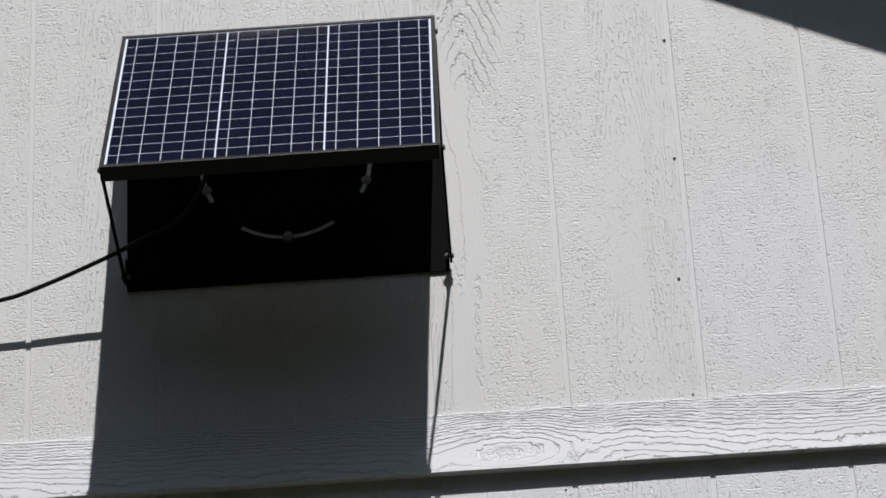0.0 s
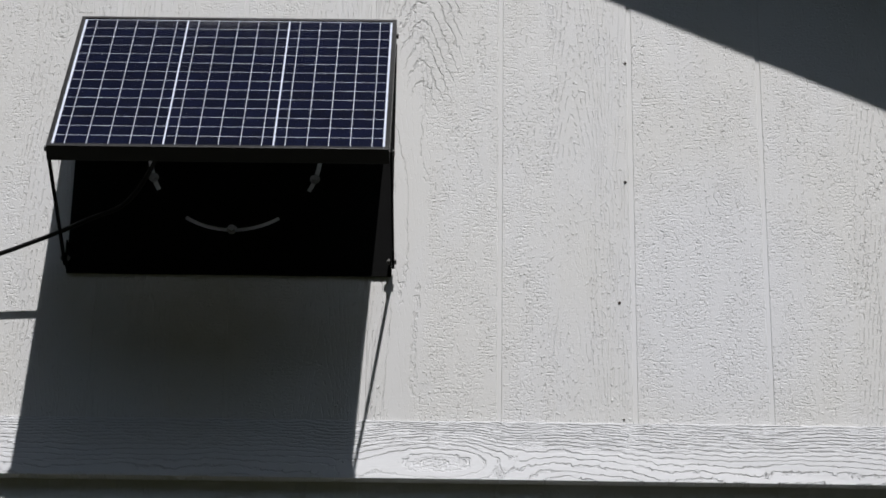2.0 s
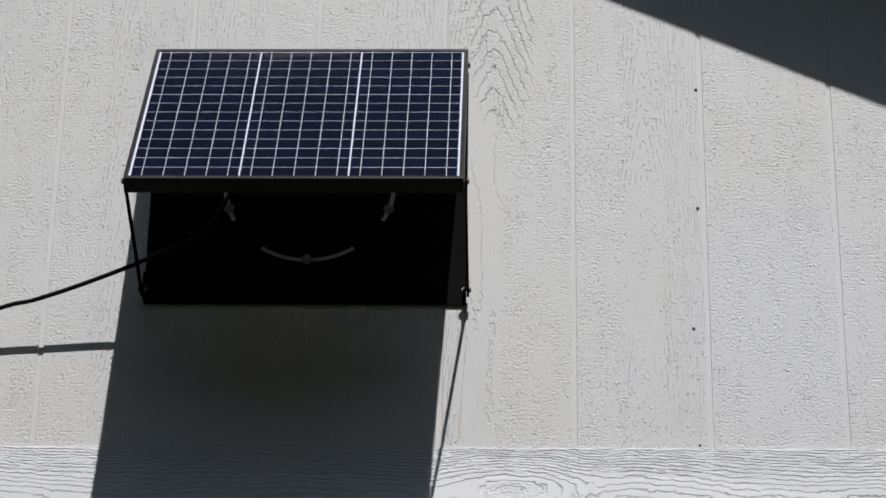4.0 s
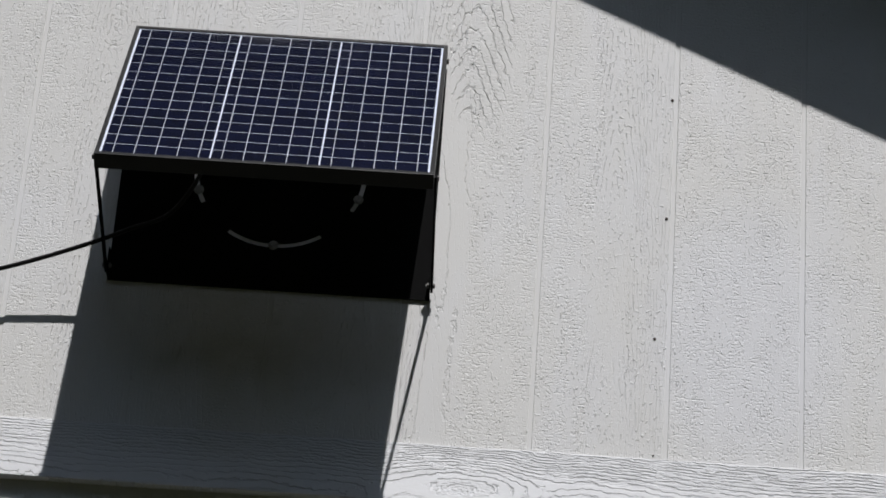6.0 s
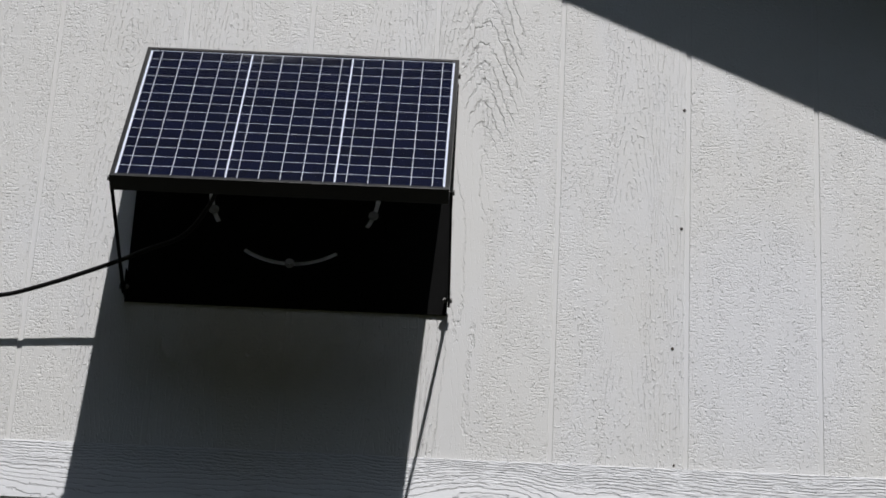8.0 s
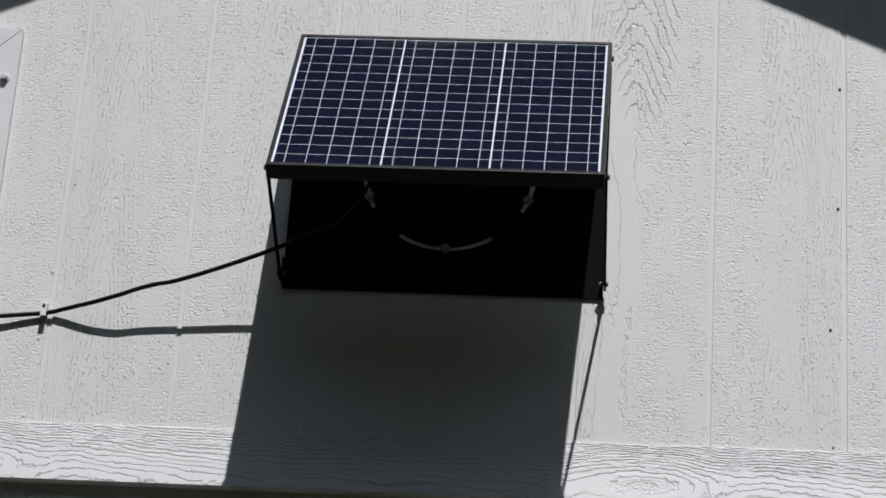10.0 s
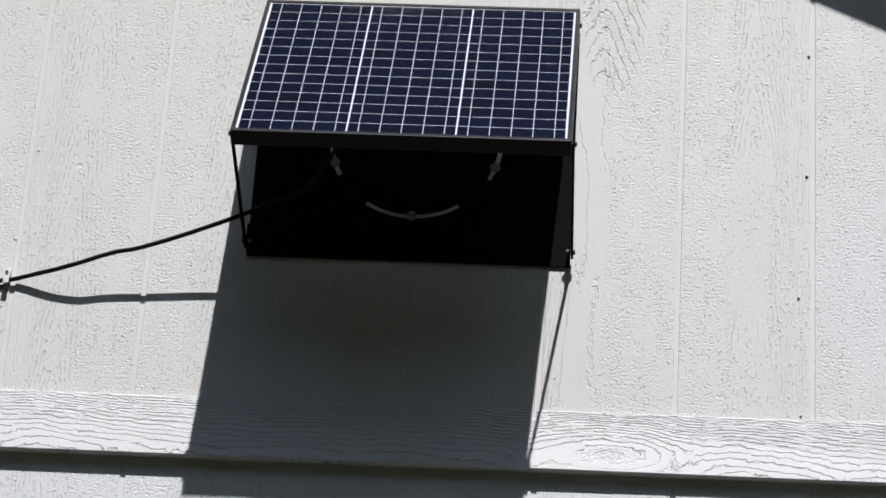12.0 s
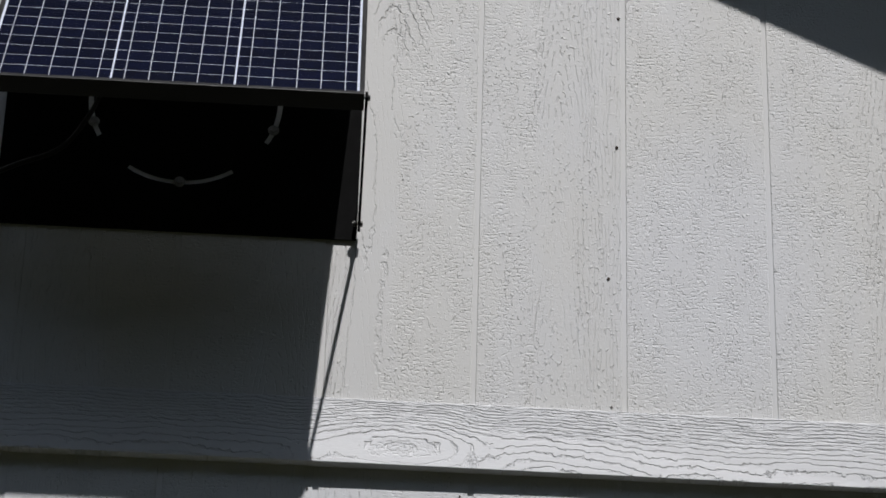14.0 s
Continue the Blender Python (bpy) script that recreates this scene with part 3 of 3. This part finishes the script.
frame_part = None
LIP = 0.0065
for u0, u1, v0, v1 in ((0, PANEL_W, 0, 0.0062), (0, PANEL_W, PANEL_L - 0.0075, PANEL_L), (0, LIP, 0.0064, PANEL_L - 0.0077), (PANEL_W - LIP, PANEL_W, 0.0064, PANEL_L - 0.0077)):
    on_panel("frame_rail", u0, u1, v0, v1, -DEEP, 0.0, M_FRAME, panel, 0.0008, "black anodised aluminium rail")
sheet = on_panel("backsheet", LIP - 0.001, PANEL_W - LIP + 0.001, 0.005, PANEL_L - 0.006, -0.0070, -0.0026, M_SHEET, panel, 0.0, "white backsheet")
CELL_W, CELL_STEP, CELL_U, ROWS, ROW_V = 0.1579, 0.1604, 0.0100, 14, 0.0092
ROW_STEP = (PANEL_L - 0.0065 - ROW_V) / ROWS
cell_mesh = mesh_of("solar_cell", box(bmesh.new(), 0, CELL_W, 0, ROW_STEP - 0.0020, 0, 0.0004), M_CELL)
ribbon_mesh = mesh_of("ribbon", box(bmesh.new(), -0.00048, 0.00048, 0, PANEL_L - 0.0155, 0, 0.0003), M_RIBBON)
for c in range(3):
    for r in range(ROWS):
        ob = part("solar_cell", cell_mesh, None, sheet)
        ob.matrix_basis = BASE @ Matrix.Translation((CELL_U + c * CELL_STEP, ROW_V + r * ROW_STEP, -0.0025))
    for b in range(5):
        ob = part("ribbon", ribbon_mesh, None, sheet)
        ob.matrix_basis = BASE @ Matrix.Translation((CELL_U + c * CELL_STEP + CELL_W * (b + 0.5) / 5, 0.0075, -0.0020))
bm = bmesh.new()
bm.faces.new([bm.verts.new(BASE @ Vector(p)) for p in ((LIP, 0.0062, -0.0008), (LIP, PANEL_L - 0.0075, -0.0008), (PANEL_W - LIP, PANEL_L - 0.0075, -0.0008), (PANEL_W - LIP, 0.0062, -0.0008))])
glass = part("cover_glass", bm, M_GLASS, panel, "clear cover glass")
if glass.data.polygons[0].normal.y > 0:
    glass.data.flip_normals()
glass.visible_shadow = False
on_panel("junction_box", 0.20, 0.30, 0.06, 0.13, -0.026, -0.0088, M_BLACK, panel, 0.002, "black plastic junction box")

# wall plate with three curved slots
PX0, PX1, PZ0, PZ1 = -0.8675, -0.3715, 3.387, 3.800
PLATE_Y, SLOT_C, SLOT_R = -0.0022, Vector((-0.6185, 0, 3.596)), 0.132
cut = bmesh.new()
for a0, a1 in ((237, 303), (162, 209), (331, 378)):
    ring = []
    steps = 14
    for i in range(steps + 1):
        a = radians(a0 + (a1 - a0) * i / steps)
        d = Vector((math.cos(a), 0, math.sin(a)))
        ring.append((SLOT_C + d * (SLOT_R - 0.0036), SLOT_C + d * (SLOT_R + 0.0036)))
    f = [[cut.verts.new((p.x, y, p.z)) for p in pair for y in (-0.05, 0.05)] for pair in ring]
    for a, b in zip(f, f[1:]):
        for i, j in ((0, 1), (1, 3), (3, 2), (2, 0)):
            cut.faces.new((a[i], a[j], b[j], b[i]))
    cut.faces.new([f[0][i] for i in (0, 2, 3, 1)])
    cut.faces.new([f[-1][i] for i in (0, 1, 3, 2)])
cutter = new("cutter", mesh_of("cutter", cut, M_BLACK))
plate = part("wall_plate", box(bmesh.new(), PX0, PX1, PLATE_Y - 0.002, PLATE_Y, PZ0, PZ1), M_BLACK, panel, "black powder-coated steel plate with curved slots")
mod = plate.modifiers.new("slots", "BOOLEAN")
mod.object, mod.operation, mod.solver = cutter, "DIFFERENCE", "EXACT"
bpy.context.view_layer.update()
cut_mesh = bpy.data.meshes.new_from_object(plate.evaluated_get(bpy.context.evaluated_depsgraph_get()))
plate.modifiers.clear()
plate.data = cut_mesh
bpy.data.objects.remove(cutter)
for x0, x1 in ((PX0, PX0 + 0.002), (PX1 - 0.002, PX1)):
    part("flange", box(bmesh.new(), x0, x1, PLATE_Y - 0.025, PLATE_Y - 0.0022, PZ0 + 0.003, PZ0 + 0.045, 0.0005), M_BLACK, plate)
for angle in (270, 199, 341):
    a = radians(angle)
    p = SLOT_C + SLOT_R * Vector((math.cos(a), 0, math.sin(a)))
    bm = bmesh.new()
    disc(bm, 0.0080, 0.0016, Matrix.Translation((p.x, PLATE_Y - 0.0030, p.z)) @ FRONT, 24, bevel=0.0004)
    disc(bm, 0.0052, 0.0045, Matrix.Translation((p.x, PLATE_Y - 0.0058, p.z)) @ FRONT, 6, bevel=0.0005)
    part("slot_bolt", bm, M_BOLT, plate, "grey hex bolt with a washer")
part("hinge", box(bmesh.new(), PX0 + 0.02, PX1 - 0.02, -0.040, PLATE_Y - 0.0022, PZ1 - 0.018, PZ1 - 0.012, 0.001), M_BLACK, plate)


def strut(x, sx):
    """Flat stay from the plate's lower corner to the panel's lower corner, with a bolt at each end."""
    top = BASE @ Vector((0, PANEL_L - 0.012, -0.012))
    a, b = Vector((x, -0.0200, 3.404)), Vector((x, top.y, top.z))
    way = (b - a).normalized()
    thick = Vector((1, 0, 0))
    wide = way.cross(thick)
    m = Matrix((( thick.x, wide.x, way.x, a.x), (thick.y, wide.y, way.y, a.y), (thick.z, wide.z, way.z, a.z), (0, 0, 0, 1)))
    length = (b - a).length
    bm = box(bmesh.new(), -0.0018, 0.0018, -0.0060, 0.0060, -0.010, length + 0.006, 0.0008, m)
    ob = part("strut", bm, M_BLACK, panel, "flat black steel stay")
    for p, mat in ((a, M_DULL), (b, M_DULL)):
        bm = bmesh.new()
        disc(bm, 0.0042, 0.0030, Matrix.Translation((p.x + sx * 0.0034, p.y, p.z)) @ SIDE, 6, bevel=0.0005)
        disc(bm, 0.0020, 0.0130, Matrix.Translation((p.x - sx * 0.0030, p.y, p.z)) @ SIDE, 12)
        disc(bm, 0.0042, 0.0030, Matrix.Translation((p.x - sx * 0.0064, p.y, p.z)) @ SIDE, 6, bevel=0.0005)
        part("bolt", bm, mat, ob, "zinc bolt")


strut(PX0 - 0.0024, -1)
strut(PX1 + 0.0024, 1)
bm = bmesh.new()
p = BASE @ Vector((PANEL_W + 0.0015, 0.035, -0.012))
disc(bm, 0.0045, 0.004, Matrix.Translation(p) @ SIDE, 6, bevel=0.0005)
part("hinge_bolt", bm, M_DULL, plate)

# ---------------------------------------------------------------- cable and its clip
cable = part("power_cable", tube([(-1.90, -0.008, 3.292), (-1.70, -0.009, 3.293), (-1.50, -0.011, 3.297), (-1.42, -0.012, 3.302), (-1.36, -0.012, 3.309), (-1.307, -0.010, 3.319),
    (-1.231, -0.006, 3.330), (-1.203, -0.010, 3.335), (-1.180, -0.016, 3.339), (-1.157, -0.0215, 3.343), (-1.135, -0.0262, 3.348), (-1.109, -0.031, 3.355), (-1.083, -0.034, 3.364),
    (-1.057, -0.0365, 3.371), (-1.030, -0.0385, 3.376), (-0.978, -0.0455, 3.391), (-0.926, -0.0535, 3.408), (-0.873, -0.063, 3.4265), (-0.831, -0.070, 3.444), (-0.78, -0.066, 3.472),
    (-0.745, -0.085, 3.510), (-0.715, -0.115, 3.565), (-0.680, -0.125, 3.630), (-0.640, -0.0955, 3.690)], 0.0035), M_CABLE)
tagged(cable, "thin black power cable drooping from the panel along the wall", "cable")
clip = thing("cable_clip", "small white plastic clip nailed over the cable", "cable clip")
bm = box(bmesh.new(), -1.2360, -1.2270, -0.0135, 0.0, 3.3305, 3.3455, 0.0012)
box(bm, -1.2360, -1.2270, -0.0150, -0.0122, 3.3215, 3.3315, 0.0010)
part("body", bm, M_CLIP, clip)
bm = bmesh.new()
disc(bm, 0.0022, 0.002, Matrix.Translation((-1.2315, -0.0142, 3.3400)) @ FRONT, 12)
part("pin", bm, M_NAIL, clip, "small dark steel pin")

# ---------------------------------------------------------------- gable vent
VX0, VX1, VZ0, VZ1 = -1.770, -1.3285, 3.318, 3.836
FL = 0.0435
vent = thing("gable_vent", "white enamelled louvred gable vent screwed to the siding", "gable vent")


def mitred(corners_out, corners_in, y0, y1):
    bm = bmesh.new()
    pts = [corners_out[0], corners_out[1], corners_in[1], corners_in[0]]
    a = [bm.verts.new((x, y0, z)) for x, z in pts]
    b = [bm.verts.new((x, y1, z)) for x, z in pts]
    bm.faces.new(a)
    bm.faces.new(b[::-1])
    for n in range(4):
        bm.faces.new((a[n], b[n], b[(n + 1) % 4], a[(n + 1) % 4]))
    bmesh.ops.bevel(bm, geom=bm.edges[:], offset=0.0009, segments=2, affect="EDGES")
    return bm


co = [(VX0, VZ0), (VX1, VZ0), (VX1, VZ1), (VX0, VZ1)]
ci = [(VX0 + FL, VZ0 + FL * 0.75), (VX1 - FL, VZ0 + FL * 0.75), (VX1 - FL, VZ1 - FL), (VX0 + FL, VZ1 - FL)]
for n in range(4):
    a, b = n, (n + 1) % 4
    part("frame_rail", mitred((co[a], co[b]), (ci[a], ci[b]), -0.0115, -0.0004), M_VENT, vent)
    ja, jb = ci[a], ci[b]
    bm = bmesh.new()
    v = [bm.verts.new(p) for p in ((ja[0], -0.0002, ja[1]), (jb[0], -0.0002, jb[1]), (jb[0], 0.046, jb[1]), (ja[0], 0.046, ja[1]))]
    bm.faces.new(v)
    bm.normal_update()
    bmesh.ops.solidify(bm, geom=bm.faces[:], thickness=0.0012)
    part("jamb", bm, M_VENT, vent)
part("drip_cap", box(bmesh.new(), VX0 + 0.01, VX1 - 0.012, -0.0060, -0.0004, VZ1 + 0.0005, VZ1 + 0.008, 0.001), M_VENT, vent)
for n in range(4):
    zb = 3.690 - 0.107 * n
    back = min(0.094, (VZ1 - FL - 0.003 - zb) / 1.15)
    prof = [(-0.058 + back, zb + back * 1.15), (-0.058, zb), (-0.0595, zb - 0.002), (-0.0595, zb - 0.008), (-0.0580, zb - 0.008), (-0.0565, zb - 0.0010), (-0.058 + back, zb + back * 1.15 - 0.0022)]
    bm = bmesh.new()
    x0, x1 = -1.720, -1.3735
    a = [bm.verts.new((x0, y, z)) for y, z in prof]
    b = [bm.verts.new((x1, y, z)) for y, z in prof]
    bm.faces.new(a)
    bm.faces.new(b[::-1])
    for i in range(7):
        bm.faces.new((a[i], b[i], b[(i + 1) % 7], a[(i + 1) % 7]))
    part("slat", bm, M_SLAT, vent, "white angled slat")
# closed throat box; its black colour stands in for the unlit inside
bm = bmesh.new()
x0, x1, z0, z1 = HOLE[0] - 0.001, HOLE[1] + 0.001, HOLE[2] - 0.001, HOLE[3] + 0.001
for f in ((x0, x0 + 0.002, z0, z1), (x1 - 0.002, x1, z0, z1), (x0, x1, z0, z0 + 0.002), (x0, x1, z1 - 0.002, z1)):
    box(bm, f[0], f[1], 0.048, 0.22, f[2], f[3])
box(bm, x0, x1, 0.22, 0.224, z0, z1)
part("throat", bm, M_UNLIT, vent, "throat behind the slats, black to stand for the unlit inside")
screw_bm = bmesh.new()
disc(screw_bm, 0.0080, 0.0020, Matrix.Translation((0, -0.0010, 0)) @ FRONT, 20, bevel=0.0005)
disc(screw_bm, 0.0056, 0.0060, Matrix.Translation((0, -0.0050, 0)) @ FRONT, 6, top=0.0050, bevel=0.0007)
screw_mesh = mesh_of("screw", screw_bm, M_SCREW)
for x, z in ((-1.347, 3.742), (-1.341, 3.420), (-1.425, 3.815), (-1.60, 3.815), (-1.745, 3.742), (-1.745, 3.420), (-1.42, 3.338), (-1.60, 3.338)):
    ob = part("screw", screw_mesh, None, vent, "hex washer-head steel screw")
    ob.matrix_basis = Matrix.Translation((x, -0.0117, z)) @ Matrix.Rotation(x * 40, 4, "Y")

# ---------------------------------------------------------------- shade cloth under the trim
bm = bmesh.new()
cols, rows_n = 60, 10
grid = [[bm.verts.new((-2.4 + 3.9 * i / cols, -0.020 - 0.012 * j / rows_n - 0.003 * math.sin(i * 1.7 + j), 2.875 - 0.9 * j / rows_n + (0.002 * math.sin(i * 2.3) if j == 0 else 0))) for j in range(rows_n + 1)] for i in range(cols + 1)]
for i in range(cols):
    for j in range(rows_n):
        bm.faces.new((grid[i][j], grid[i + 1][j], grid[i + 1][j + 1], grid[i][j + 1]))
bm.normal_update()
bmesh.ops.solidify(bm, geom=bm.faces[:], thickness=0.0012)
cloth = thing("shade_cloth", "black woven shade cloth fixed along the wall below the trim", "shade cloth")
part("sheet", bm, M_CLOTH, cloth)
part("batten", box(bmesh.new(), -2.4, 1.5, -0.017, 0.0018, 2.84, 2.870, 0.002), M_BLACK, cloth)

# ---------------------------------------------------------------- nails
dark_bm = bmesh.new()
disc(dark_bm, 0.0026, 0.0016, FRONT, 12, top=0.0019)
dark_nail = mesh_of("nail", dark_bm, M_NAIL)
pale_bm = bmesh.new()
disc(pale_bm, 0.0034, 0.0010, FRONT, 14, top=0.0020)
pale_nail = mesh_of("nail", pale_bm, M_SIDING)
for n, (x, z) in enumerate(((-0.010, 3.771), (-0.013, 3.557), (-0.025, 3.349), (-0.021, 3.156), (-0.221, 3.018), (-0.421, 3.019))):
    ob = tagged(new("nail", dark_nail), "small rusty nail head sunk in the siding", "nail", "nails in the siding")
    ob.matrix_basis = Matrix.Translation((x, -0.0006 + (LOWER_BACK if z < 3.05 else 0.0), z)) @ Matrix.Diagonal((0.6, 1, 0.75, 1) if z < 3.2 else (1, 1, 1, 1))
for n, (x, z) in enumerate(((-1.212, 3.560), (-1.229, 3.404), (-1.236, 3.289), (-1.243, 3.160))):
    ob = tagged(new("nail", pale_nail), "painted-over nail head in the siding", "nail", "painted nails in the siding")
    ob.matrix_basis = Matrix.Translation((x, -0.0004, z))
